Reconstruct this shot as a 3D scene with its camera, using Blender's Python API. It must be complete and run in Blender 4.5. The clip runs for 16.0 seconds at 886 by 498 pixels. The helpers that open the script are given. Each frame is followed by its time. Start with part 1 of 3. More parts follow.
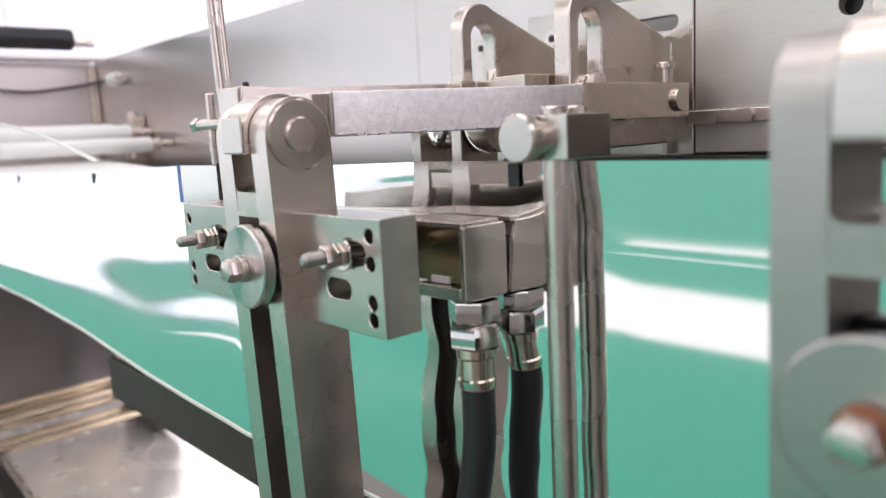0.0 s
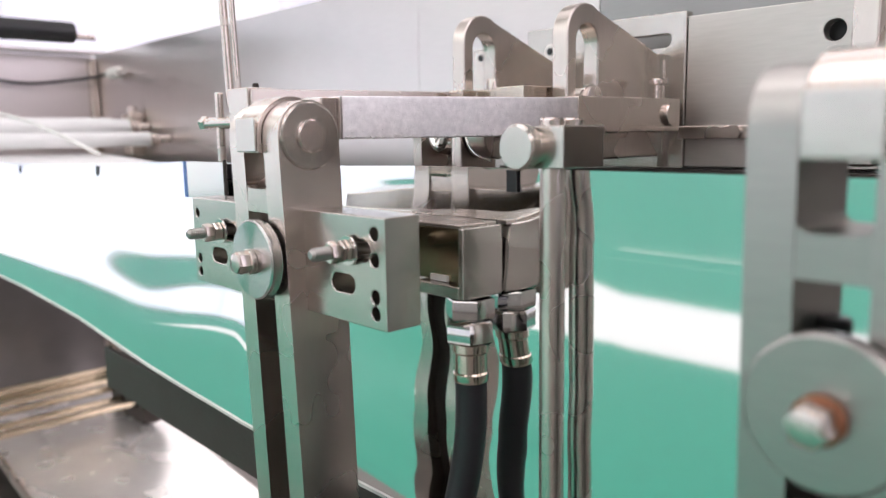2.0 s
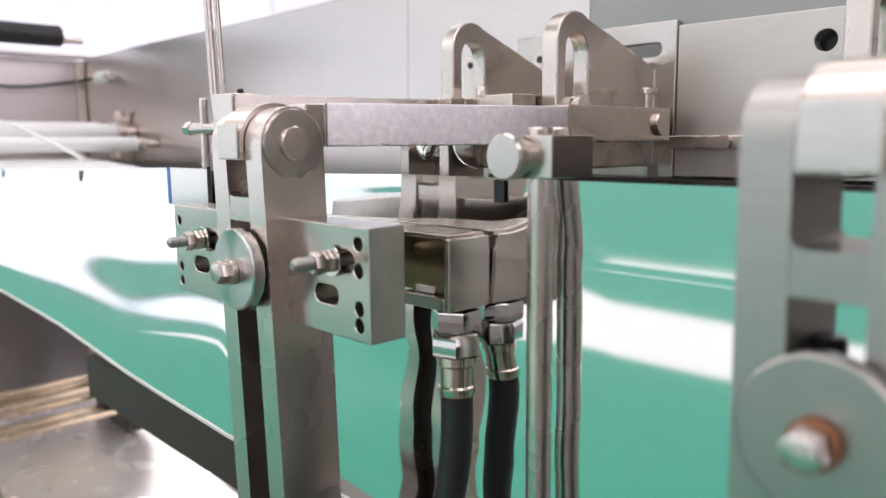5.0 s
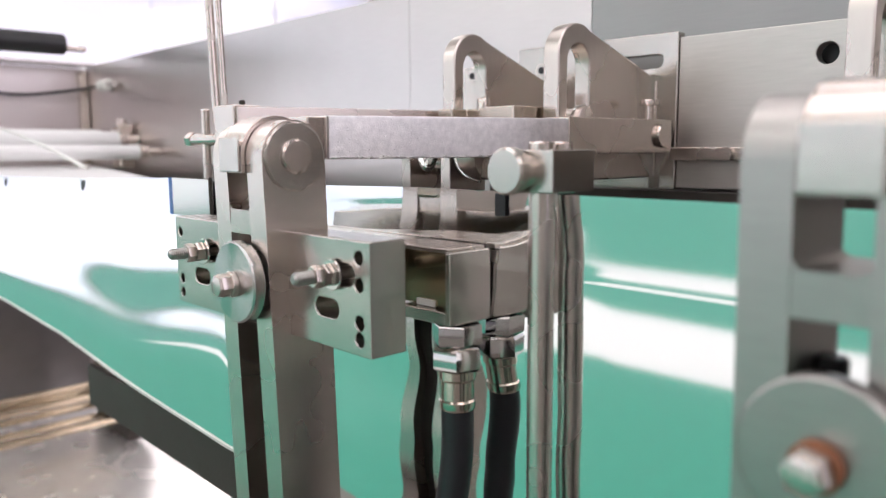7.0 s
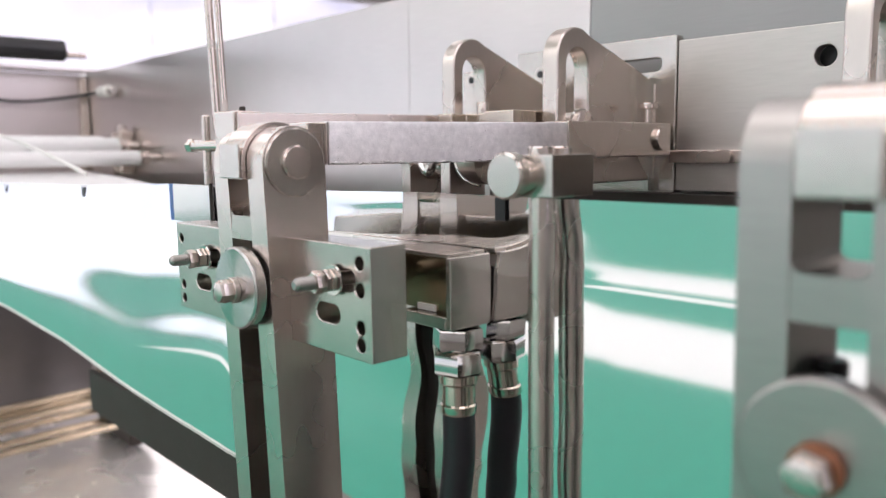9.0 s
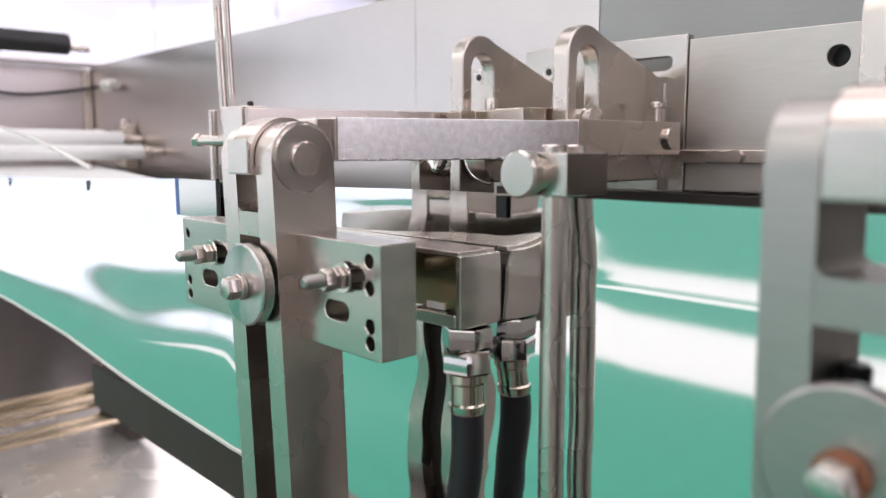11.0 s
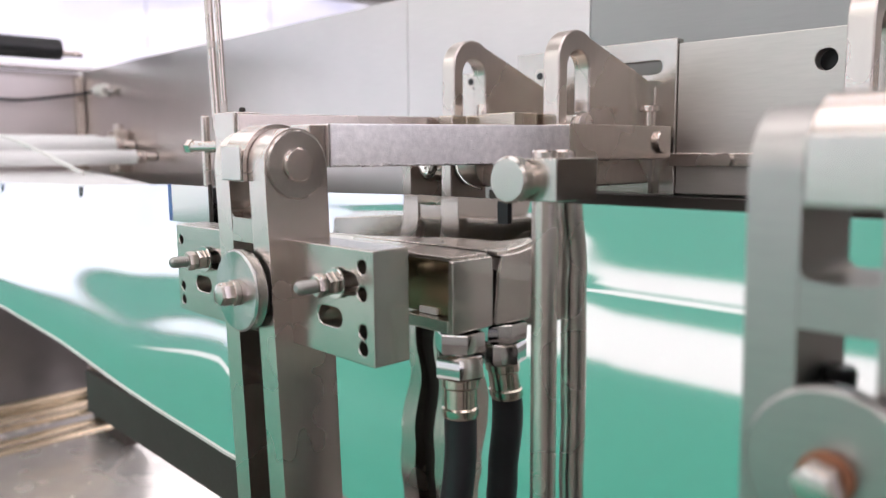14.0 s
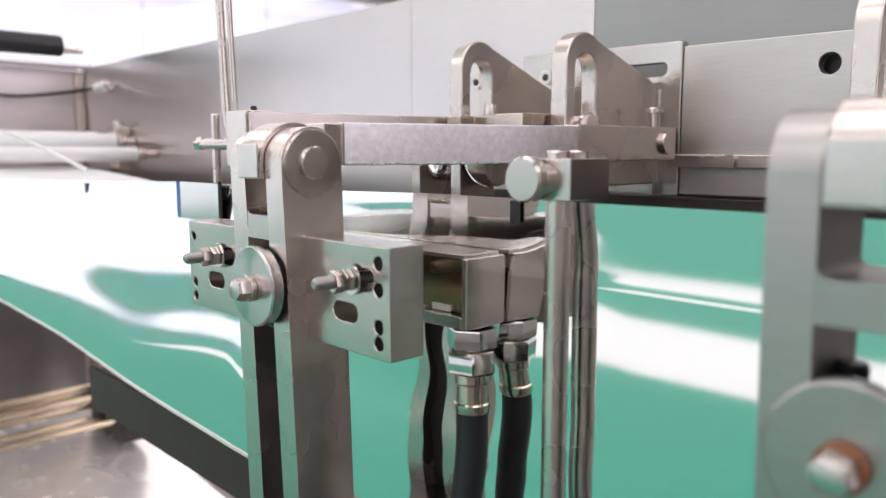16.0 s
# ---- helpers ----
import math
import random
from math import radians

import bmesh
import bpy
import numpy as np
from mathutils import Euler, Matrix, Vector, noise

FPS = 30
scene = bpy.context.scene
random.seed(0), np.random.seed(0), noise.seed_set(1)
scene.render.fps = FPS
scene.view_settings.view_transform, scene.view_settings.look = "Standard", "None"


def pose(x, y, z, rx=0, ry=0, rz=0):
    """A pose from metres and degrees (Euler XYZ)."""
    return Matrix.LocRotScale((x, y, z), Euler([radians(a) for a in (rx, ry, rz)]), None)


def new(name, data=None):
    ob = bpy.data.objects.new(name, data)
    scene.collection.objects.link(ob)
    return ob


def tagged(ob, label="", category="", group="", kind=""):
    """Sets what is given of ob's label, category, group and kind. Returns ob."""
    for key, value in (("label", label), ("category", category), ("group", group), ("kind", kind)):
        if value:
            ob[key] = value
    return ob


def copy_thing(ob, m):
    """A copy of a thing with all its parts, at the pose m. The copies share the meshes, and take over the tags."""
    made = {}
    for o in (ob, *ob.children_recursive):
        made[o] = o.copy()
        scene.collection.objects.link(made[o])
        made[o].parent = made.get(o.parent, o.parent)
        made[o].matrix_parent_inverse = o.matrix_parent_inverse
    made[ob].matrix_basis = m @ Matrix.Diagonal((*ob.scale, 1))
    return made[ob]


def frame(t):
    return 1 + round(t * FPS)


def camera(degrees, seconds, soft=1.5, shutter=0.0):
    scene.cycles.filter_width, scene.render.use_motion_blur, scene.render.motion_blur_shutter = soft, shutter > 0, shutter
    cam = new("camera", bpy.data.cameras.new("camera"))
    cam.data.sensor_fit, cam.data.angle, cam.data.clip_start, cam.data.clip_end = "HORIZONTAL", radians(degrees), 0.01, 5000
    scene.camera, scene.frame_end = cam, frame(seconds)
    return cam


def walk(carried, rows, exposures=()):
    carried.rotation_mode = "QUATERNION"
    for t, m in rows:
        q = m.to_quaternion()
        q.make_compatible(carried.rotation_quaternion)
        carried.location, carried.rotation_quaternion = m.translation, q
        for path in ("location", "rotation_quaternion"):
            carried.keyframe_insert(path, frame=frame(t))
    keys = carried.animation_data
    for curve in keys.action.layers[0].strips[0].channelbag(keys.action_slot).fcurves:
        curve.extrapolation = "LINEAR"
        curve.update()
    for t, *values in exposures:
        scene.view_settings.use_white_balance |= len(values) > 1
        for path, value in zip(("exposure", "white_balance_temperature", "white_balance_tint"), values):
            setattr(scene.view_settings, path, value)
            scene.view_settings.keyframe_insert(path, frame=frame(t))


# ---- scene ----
EYE = 1.2          # height of the eye over the hall floor
FY = 0.340         # plane of the foil web
STATION = 0.357    # distance from one sealing station to the next
cam = camera(60.0, 16.0, soft=1.2)
cam.data.dof.use_dof = True
cam.data.dof.focus_distance = 0.56
cam.data.dof.aperture_fstop = 6.4
PATH = [
    (0.0, -0.0100, 0.0130, -0.0070, 47.63, -8.85, 2.93),
    (0.5, -0.0040, 0.0120, -0.0090, 47.79, -8.99, 1.66),
    (1.0, -0.0010, 0.0050, -0.0060, 47.75, -8.83, 1.40),
    (1.5, -0.0010, 0.0030, -0.0070, 47.40, -8.91, 1.32),
    (2.0, 0.0050, -0.0090, -0.0060, 47.14, -8.49, 0.90),
    (2.5, 0.0080, -0.0100, -0.0040, 46.85, -8.19, 0.90),
    (3.0, 0.0050, -0.0130, -0.0050, 46.95, -8.09, 0.82),
    (3.5, 0.0060, -0.0140, -0.0040, 46.68, -7.91, 0.83),
    (4.0, 0.0040, -0.0090, -0.0050, 46.52, -7.94, 0.70),
    (6.5, -0.0030, 0.0020, -0.0040, 46.57, -7.83, 0.19),
    (7.0, -0.0010, 0.0010, -0.0010, 46.62, -7.51, 0.36),
    (7.5, -0.0010, 0.0010, -0.0010, 46.43, -7.48, 0.58),
    (8.0, -0.0010, 0.0010, -0.0010, 46.41, -7.53, 0.72),
    (8.5, 0.0000, -0.0020, 0.0000, 46.58, -7.26, 0.67),
    (9.0, -0.0000, -0.0000, 0.0000, 46.60, -7.26, 0.74),
    (11.5, -0.0080, -0.0020, -0.0000, 46.70, -7.49, 0.08),
    (12.0, -0.0070, -0.0020, 0.0010, 46.62, -7.54, 0.15),
    (12.5, -0.0080, -0.0010, -0.0010, 46.44, -7.77, 0.34),
    (13.0, -0.0080, -0.0010, 0.0000, 46.36, -7.60, 0.14),
    (13.5, -0.0060, -0.0000, 0.0010, 46.30, -7.61, 0.55),
    (14.0, -0.0040, -0.0020, 0.0020, 46.27, -7.28, 0.49),
    (14.5, -0.0050, -0.0050, 0.0040, 46.27, -7.09, 0.39),
    (15.0, -0.0060, -0.0080, 0.0050, 46.13, -7.21, 0.31),
    (15.5, -0.0060, -0.0130, 0.0030, 46.19, -7.28, 0.10),
    (16.0, -0.0060, -0.0160, 0.0020, 45.91, -7.32, 0.03),
]
walk(cam, [(t, pose(x, y, EYE + z, 90 + pitch, roll, yaw)) for t, x, y, z, yaw, pitch, roll in PATH],
     exposures=((0.0, -0.98), (4.0, -1.02), (9.0, -1.04), (12.0, -1.08), (16.0, -1.05)))

# ---- light ----
world = bpy.data.worlds.new("hall_world")
scene.world = world
world.use_nodes = True
world.node_tree.nodes["Background"].inputs[0].default_value = (0.95, 0.97, 1.0, 1)
world.node_tree.nodes["Background"].inputs[1].default_value = 0.35


# ---- materials ----
def material(name, colour, rough=0.4, metal=0.0, grain=0.0, grain_scale=(1, 1, 1), spots=0.0, bump=0.0, bump_scale=60.0,
             rough_var=0.0, coat=0.0, emit=0.0, relief=0.001):
    """A node material: colour varied at two scales, roughness varied, fine relief."""
    m = bpy.data.materials.new(name)
    m.use_nodes = True
    nt = m.node_tree
    b = nt.nodes["Principled BSDF"]
    b.inputs["Metallic"].default_value = metal
    b.inputs["Roughness"].default_value = rough
    b.inputs["Coat Weight"].default_value = coat
    tc = nt.nodes.new("ShaderNodeTexCoord")
    mp = nt.nodes.new("ShaderNodeMapping")
    mp.inputs["Scale"].default_value = grain_scale
    nt.links.new(tc.outputs["Object"], mp.inputs["Vector"])
    fine = nt.nodes.new("ShaderNodeTexNoise")
    fine.inputs["Scale"].default_value = 220.0
    fine.inputs["Detail"].default_value = 4.0
    nt.links.new(mp.outputs["Vector"], fine.inputs["Vector"])
    coarse = nt.nodes.new("ShaderNodeTexNoise")
    coarse.inputs["Scale"].default_value = 14.0
    coarse.inputs["Detail"].default_value = 2.0
    nt.links.new(tc.outputs["Object"], coarse.inputs["Vector"])
    add = nt.nodes.new("ShaderNodeMath")
    add.operation = "MULTIPLY_ADD"
    nt.links.new(fine.outputs["Fac"], add.inputs[0])
    add.inputs[1].default_value = grain
    mul = nt.nodes.new("ShaderNodeMath")
    mul.operation = "MULTIPLY_ADD"
    nt.links.new(coarse.outputs["Fac"], mul.inputs[0])
    mul.inputs[1].default_value = spots
    mul.inputs[2].default_value = 1.0 - 0.5 * (grain + spots)
    nt.links.new(mul.outputs[0], add.inputs[2])
    mix = nt.nodes.new("ShaderNodeVectorMath")
    mix.operation = "SCALE"
    mix.inputs[0].default_value = colour
    nt.links.new(add.outputs[0], mix.inputs["Scale"])
    nt.links.new(mix.outputs[0], b.inputs["Base Color"])
    if rough_var:
        r = nt.nodes.new("ShaderNodeMath")
        r.operation = "MULTIPLY_ADD"
        nt.links.new(coarse.outputs["Fac"], r.inputs[0])
        r.inputs[1].default_value = rough_var
        r.inputs[2].default_value = rough - 0.5 * rough_var
        nt.links.new(r.outputs[0], b.inputs["Roughness"])
    if bump:
        bt = nt.nodes.new("ShaderNodeTexNoise")
        bt.inputs["Scale"].default_value = bump_scale
        bt.inputs["Detail"].default_value = 4.0
        nt.links.new(mp.outputs["Vector"], bt.inputs["Vector"])
        bn = nt.nodes.new("ShaderNodeBump")
        bn.inputs["Strength"].default_value = bump
        bn.inputs["Distance"].default_value = relief
        nt.links.new(bt.outputs["Fac"], bn.inputs["Height"])
        nt.links.new(bn.outputs[0], b.inputs["Normal"])
    if emit:
        b.inputs["Emission Color"].default_value = (*colour, 1)
        b.inputs["Emission Strength"].default_value = emit
    return m


STEEL = material("satin_steel", (0.66, 0.592, 0.545), 0.27, 1.0, 0.12, (1, 1, 0.25), 0.16, 0.0, 420, 0.14)
BRUSHED = material("brushed_steel_sheet", (0.645, 0.595, 0.58), 0.28, 1.0, 0.16, (0.12, 1, 4), 0.08, 0.0, 300, 0.0)
MILLED = material("milled_steel", (0.585, 0.545, 0.505), 0.24, 1.0, 0.16, (0.3, 1, 1), 0.20, 0.0, 600, 0.12)
# For studs and weld; on the near lever its darkness paints in shade.
DULL_SHADED = material("dull_and_shaded_steel", (0.40, 0.38, 0.36), 0.36, 1.0, 0.16, (0.3, 1, 2), 0.14, 0.0, 60, 0.06)
POLISHED = material("polished_steel", (0.66, 0.64, 0.61), 0.14, 1.0, 0.05, (1, 1, 1), 0.10, 0.0, 60, 0.10)
CAST = material("rough_scaled_steel", (0.80, 0.775, 0.76), 0.32, 1.0, 0.5, (1, 1, 1), 0.4, 1.0, 900, 0.25, relief=0.00022)
# Also colours the sheet that paints shade into the lever's channel.
DARKSTEEL = material("dark_oiled_steel_and_shade", (0.055, 0.047, 0.041), 0.5, 0.1, 0.2, (1, 1, 1), 0.3, 0.2, 200, 0.2)
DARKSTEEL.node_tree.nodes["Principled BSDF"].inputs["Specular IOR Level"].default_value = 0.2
BRONZE = material("bronze_toned_steel", (0.36, 0.29, 0.19), 0.22, 1.0, 0.15, (1, 1, 1), 0.25, 0.0, 60, 0.15)
WARMSTEEL = material("warm_tinted_steel", (0.60, 0.53, 0.46), 0.20, 1.0, 0.1, (1, 1, 1), 0.2, 0.0, 60, 0.1)
# Pale colour and blotches put bright reflections into the tray.
TRAY = material("tray_with_painted_reflections", (0.92, 0.89, 0.86), 0.26, 0.60, 0.2, (0.6, 0.6, 1), 0.50, 0.7, 7, 0.14, relief=0.004)
LOWDARK = material("grey_darkening_sheet", (0.24, 0.225, 0.22), 0.32, 0.85, 0.15, (1, 1, 1), 0.3, 0.3, 6, 0.15, relief=0.004)
BRASS = material("warm_bright_rod", (0.80, 0.68, 0.50), 0.14, 1.0, 0.05, (1, 1, 1), 0.1)
SOFTFOIL = material("slack_metallised_foil", (0.87, 0.875, 0.87), 0.06, 1.0, 0.0, (1, 1, 1), 0.08, 0.0, 60, 0.03)
RAIL = material("satin_rail_steel", (0.58, 0.545, 0.51), 0.44, 1.0, 0.16, (0.2, 1, 2), 0.14)
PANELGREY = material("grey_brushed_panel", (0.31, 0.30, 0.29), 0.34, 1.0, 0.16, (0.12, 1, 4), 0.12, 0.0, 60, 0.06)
FOIL = material("metallised_foil", (0.90, 0.905, 0.90), 0.048, 1.0, 0.0, (1, 1, 1), 0.05, 0.0, 60, 0.02)
CHROME = material("chromed_fitting", (0.55, 0.53, 0.51), 0.09, 1.0, 0.05, (1, 1, 1), 0.15, 0.0, 60, 0.06)
TURNED = material("turned_steel", (0.56, 0.545, 0.53), 0.22, 1.0, 0.06, (1, 1, 1), 0.10)
_t = TURNED.node_tree.nodes.new("ShaderNodeTangent")
_t.direction_type, _t.axis = "RADIAL", "Y"
TURNED.node_tree.links.new(_t.outputs[0], TURNED.node_tree.nodes["Principled BSDF"].inputs["Tangent"])
TURNED.node_tree.nodes["Principled BSDF"].inputs["Anisotropic"].default_value = 0.95
FLOORNEUTRAL = material("grey_brown_neutral_floor", (0.17, 0.15, 0.135), 0.6, 0.0, 0.08, (0.05, 0.05, 0.05), 0.2)
RUBBER = material("black_rubber", (0.012, 0.011, 0.014), 0.45, 0.0, 0.3, (1, 1, 1), 0.3, 0.2, 300)
PLASTIC = material("black_plastic_and_shade", (0.015, 0.015, 0.016), 0.35, 0.0, 0.2)
WHITEPLASTIC_GLINT = material("white_plastic_and_glint", (0.75, 0.74, 0.70), 0.4, 0.0, 0.05, (1, 1, 1), 0.1)
INK = material("black_ink", (0.012, 0.012, 0.014), 0.3, 0.0, 0.2)
RUST = material("rusty_washer", (0.30, 0.13, 0.07), 0.55, 0.6, 0.4, (1, 1, 1), 0.4, 0.3, 200)
BLUEREFLECTION = material("blue_reflection", (0.05, 0.14, 0.42), 0.35, 0.0, 0.1)
FLOOR = material("green_epoxy", (0.018, 0.290, 0.195), 0.55, 0.0, 0.06, (0.05, 0.05, 0.05), 0.12)
WHITEPAINT = material("white_paint", (0.82, 0.82, 0.80), 0.5, 0.0, 0.04, (0.05, 0.05, 0.05), 0.08)
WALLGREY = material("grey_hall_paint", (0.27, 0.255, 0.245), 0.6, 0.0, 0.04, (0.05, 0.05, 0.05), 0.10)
WALLDARK = material("pale_cladding", (0.45, 0.42, 0.40), 0.6, 0.0, 0.06, (0.05, 0.05, 0.05), 0.15)
PALEWEB_GLARE = material("white_web_and_glare", (0.80, 0.80, 0.79), 0.35, 0.0, 0.04, (1, 1, 1), 0.08)
GLOWSHEET = material("glowing_sheet", (1.0, 0.95, 1.0), 0.4, emit=1.65)
# bluish streaks of a white sheet, put into the glow of the added walls
_n = GLOWSHEET.node_tree
_m, _c, _r = _n.nodes.new("ShaderNodeMapping"), _n.nodes.new("ShaderNodeTexNoise"), _n.nodes.new("ShaderNodeValToRGB")
_m.inputs["Scale"].default_value = (1.0, 0.35, 1.1)
_c.inputs["Scale"].default_value, _c.inputs["Detail"].default_value, _c.inputs["Distortion"].default_value = 1.1, 5.0, 0.8
_r.color_ramp.elements[0].position, _r.color_ramp.elements[0].color = 0.42, (0.56, 0.57, 0.80, 1)
_r.color_ramp.elements[1].position, _r.color_ramp.elements[1].color = 0.60, (1.0, 0.96, 1.0, 1)
_n.links.new(_n.nodes["Texture Coordinate"].outputs["Object"], _m.inputs["Vector"])
_n.links.new(_m.outputs[0], _c.inputs["Vector"])
_n.links.new(_c.outputs["Fac"], _r.inputs["Fac"])
_n.links.new(_r.outputs["Color"], _n.nodes["Principled BSDF"].inputs["Emission Color"])
LAMP = material("lamp_diffuser", (1.0, 0.925, 0.955), 0.5, emit=4.9)


# ---- mesh helpers ----
def box(x0, x1, y0, y1, z0, z1, bm=None):
    bm = bm or bmesh.new()
    c = bmesh.ops.create_cube(bm, size=1)["verts"]
    for v in c:
        v.co = Vector(((x0 + x1) / 2 + v.co.x * (x1 - x0), (y0 + y1) / 2 + v.co.y * (y1 - y0), (z0 + z1) / 2 + v.co.z * (z1 - z0)))
    return bm


def axis_matrix(axis):
    return {"z": Matrix(), "x": Matrix.Rotation(math.pi / 2, 4, "Y"), "y": Matrix.Rotation(-math.pi / 2, 4, "X")}[axis]


def turned(profile, axis, at, seg=32, bm=None, twist=0.0):
    """A solid of revolution: profile of (distance along the axis, radius)."""
    bm = bm or bmesh.new()
    m = Matrix.Translation(at) @ axis_matrix(axis) @ Matrix.Rotation(twist, 4, "Z")
    rings = []
    for h, r in profile:
        rings.append([bm.verts.new(m @ Vector((r * math.cos(2 * math.pi * i / seg), r * math.sin(2 * math.pi * i / seg), h))) for i in range(seg)])
    for a, b in zip(rings, rings[1:]):
        for i in range(seg):
            bm.faces.new((a[i], a[(i + 1) % seg], b[(i + 1) % seg], b[i]))
    bm.faces.new(list(reversed(rings[0])))
    bm.faces.new(rings[-1])
    return bm


def rod(axis, at, length, r, seg=32, c=0.0008, bm=None):
    return turned([(0, r - c), (c, r), (length - c, r), (length, r - c)], axis, at, seg, bm)


def hexa(axis, at, length, r, bm=None, twist=0.3):
    return turned([(0, r * 0.93), (length * 0.12, r), (length * 0.88, r), (length, r * 0.93)], axis, at, 6, bm, twist)


def circle(cx, cy, r, n=24, a0=0.0, a1=360.0):
    full = abs(a1 - a0) >= 360
    k = n if full else n + 1
    return [(cx + r * math.cos(radians(a0 + (a1 - a0) * i / n)), cy + r * math.sin(radians(a0 + (a1 - a0) * i / n))) for i in range(k)]


def slot(cx, cy, half, r, vertical=False, n=10):
    a = circle(half, 0, r, n, -90, 90) + circle(-half, 0, r, n, 90, 270)
    return [(cx - q, cy + p) if vertical else (cx + p, cy + q) for p, q in a]


def plate(outline, holes, axis, d0, d1, bm=None):
    """A flat plate with holes: outline and holes in the plane across axis (x: y,z; y: x,z; z: x,y), from d0 to d1 along it."""
    bm = bm or bmesh.new()

    def put(p, d):
        return {"x": Vector((d, p[0], p[1])), "y": Vector((p[0], d, p[1])), "z": Vector((p[0], p[1], d))}[axis]

    tmp = bmesh.new()
    for loop in [outline] + holes:
        vs = [tmp.verts.new(put(p, 0)) for p in loop]
        for i in range(len(vs)):
            tmp.edges.new((vs[i], vs[(i + 1) % len(vs)]))
    bmesh.ops.triangle_fill(tmp, edges=tmp.edges[:], use_beauty=True, use_dissolve=False)
    tmp.verts.index_update()
    shift = {"x": Vector((1, 0, 0)), "y": Vector((0, 1, 0)), "z": Vector((0, 0, 1))}[axis]
    low = [bm.verts.new(v.co + shift * d0) for v in tmp.verts]
    high = [bm.verts.new(v.co + shift * d1) for v in tmp.verts]
    for f in tmp.faces:
        ids = [v.index for v in f.verts]
        bm.faces.new([low[i] for i in reversed(ids)])
        bm.faces.new([high[i] for i in ids])
    for e in tmp.edges:
        if len(e.link_faces) == 1:
            i, j = e.verts[0].index, e.verts[1].index
            bm.faces.new((low[i], low[j], high[j], high[i]))
    tmp.free()
    bmesh.ops.recalc_face_normals(bm, faces=bm.faces[:])
    return bm


def pipe(points, r, seg=16, bm=None):
    """A round pipe along a smooth path through the points."""
    bm = bm or bmesh.new()
    pts = [Vector(p) for p in points]
    path = []
    for i in range(len(pts) - 1):
        p0, p1, p2, p3 = pts[max(i - 1, 0)], pts[i], pts[i + 1], pts[min(i + 2, len(pts) - 1)]
        for k in range(8):
            t = k / 8
            path.append(0.5 * ((2 * p1) + (p2 - p0) * t + (2 * p0 - 5 * p1 + 4 * p2 - p3) * t * t + (3 * p1 - p0 - 3 * p2 + p3) * t ** 3))
    path.append(pts[-1])
    rings = []
    for i, p in enumerate(path):
        d = (path[min(i + 1, len(path) - 1)] - path[max(i - 1, 0)]).normalized()
        u = d.cross(Vector((0.13, 0.97, 0.21))).normalized()
        w = d.cross(u)
        rings.append([bm.verts.new(p + r * (u * math.cos(2 * math.pi * k / seg) + w * math.sin(2 * math.pi * k / seg))) for k in range(seg)])
    for a, b in zip(rings, rings[1:]):
        for i in range(seg):
            bm.faces.new((a[i], a[(i + 1) % seg], b[(i + 1) % seg], b[i]))
    bm.faces.new(list(reversed(rings[0])))
    bm.faces.new(rings[-1])
    return bm


def finish(ob, bm, mat, bevel=0.0, smooth=True):
    bmesh.ops.recalc_face_normals(bm, faces=bm.faces[:])
    bm.to_mesh(ob.data)
    bm.free()
    ob.data.materials.append(mat)
    if smooth:
        ob.data.shade_smooth()
        ob.data.set_sharp_from_angle(angle=radians(35))
    if bevel:
        b = ob.modifiers.new("worn_edge", "BEVEL")
        b.width, b.segments, b.limit_method, b.angle_limit = bevel, 2, "ANGLE", radians(50)
        b.harden_normals = True
    return ob


def part(name, bm, mat, parent, label="", bevel=0.0):
    """One mesh under a thing or a part; the mesh is given in world metres with the eye's level as z = 0."""
    ob = new(name, bpy.data.meshes.new(name))
    base = parent
    origin = Vector((0, 0, 0))
    while base is not None:
        origin += base.location
        base = base.parent
    bmesh.ops.translate(bm, verts=bm.verts[:], vec=Vector((0, 0, EYE)) - origin)
    finish(ob, bm, mat, bevel)
    ob.parent = parent
    return tagged(ob, label)


def thing(name, at, label, category, group="", kind=""):
    """An Empty at the thing's base; at is given with the eye's level as z = 0."""
    ob = new(name)
    ob.empty_display_size = 0.02
    ob.location = (at[0], at[1], at[2] + EYE)
    return tagged(ob, label, category, group, kind)


def solid(name, bm, mat, label, category, group="", kind="", bevel=0.0):
    ob = new(name, bpy.data.meshes.new(name))
    bmesh.ops.translate(bm, verts=bm.verts[:], vec=(0, 0, EYE))
    finish(ob, bm, mat, bevel)
    return tagged(ob, label, category, group, kind)


# ---- the hall ----
def grown(bm, k=1.0932):
    """Groups drawn for the foil at 0.311 m, taken out to where it runs."""
    bmesh.ops.scale(bm, vec=(k, k, k), verts=bm.verts[:])
    return bm



HX0, HX1, HY0, HY1, HH = -14.0, 4.0, -15.0, 14.0, 4.6
solid("floor", box(HX0, 0.6, HY0, -0.7, -EYE - 0.1, -EYE), FLOOR, "green epoxy factory floor", "floor", kind="structure")
# Unseen grey-brown floor, added to keep green bounce off the metal.
solid("floor_plinth", box(HX0, HX1, -0.7, HY1, -EYE - 0.1, -EYE), FLOORNEUTRAL, "grey-brown floor round the machine, added against green bounce", "floor", kind="structure")
solid("floor_side", box(0.6, HX1, HY0, -0.7, -EYE - 0.1, -EYE), FLOORNEUTRAL, "grey-brown floor beside the aisle, added against green bounce", "floor", kind="structure")
solid("wall_south", box(HX0, HX1, HY0 - 0.2, HY0, -EYE, HH - EYE), WHITEPAINT, "plain white painted hall wall", "wall", kind="structure")
solid("wall_north", box(HX0, HX1, HY1, HY1 + 0.2, -EYE, HH - EYE), WHITEPAINT, "plain white painted hall wall", "wall", kind="structure")
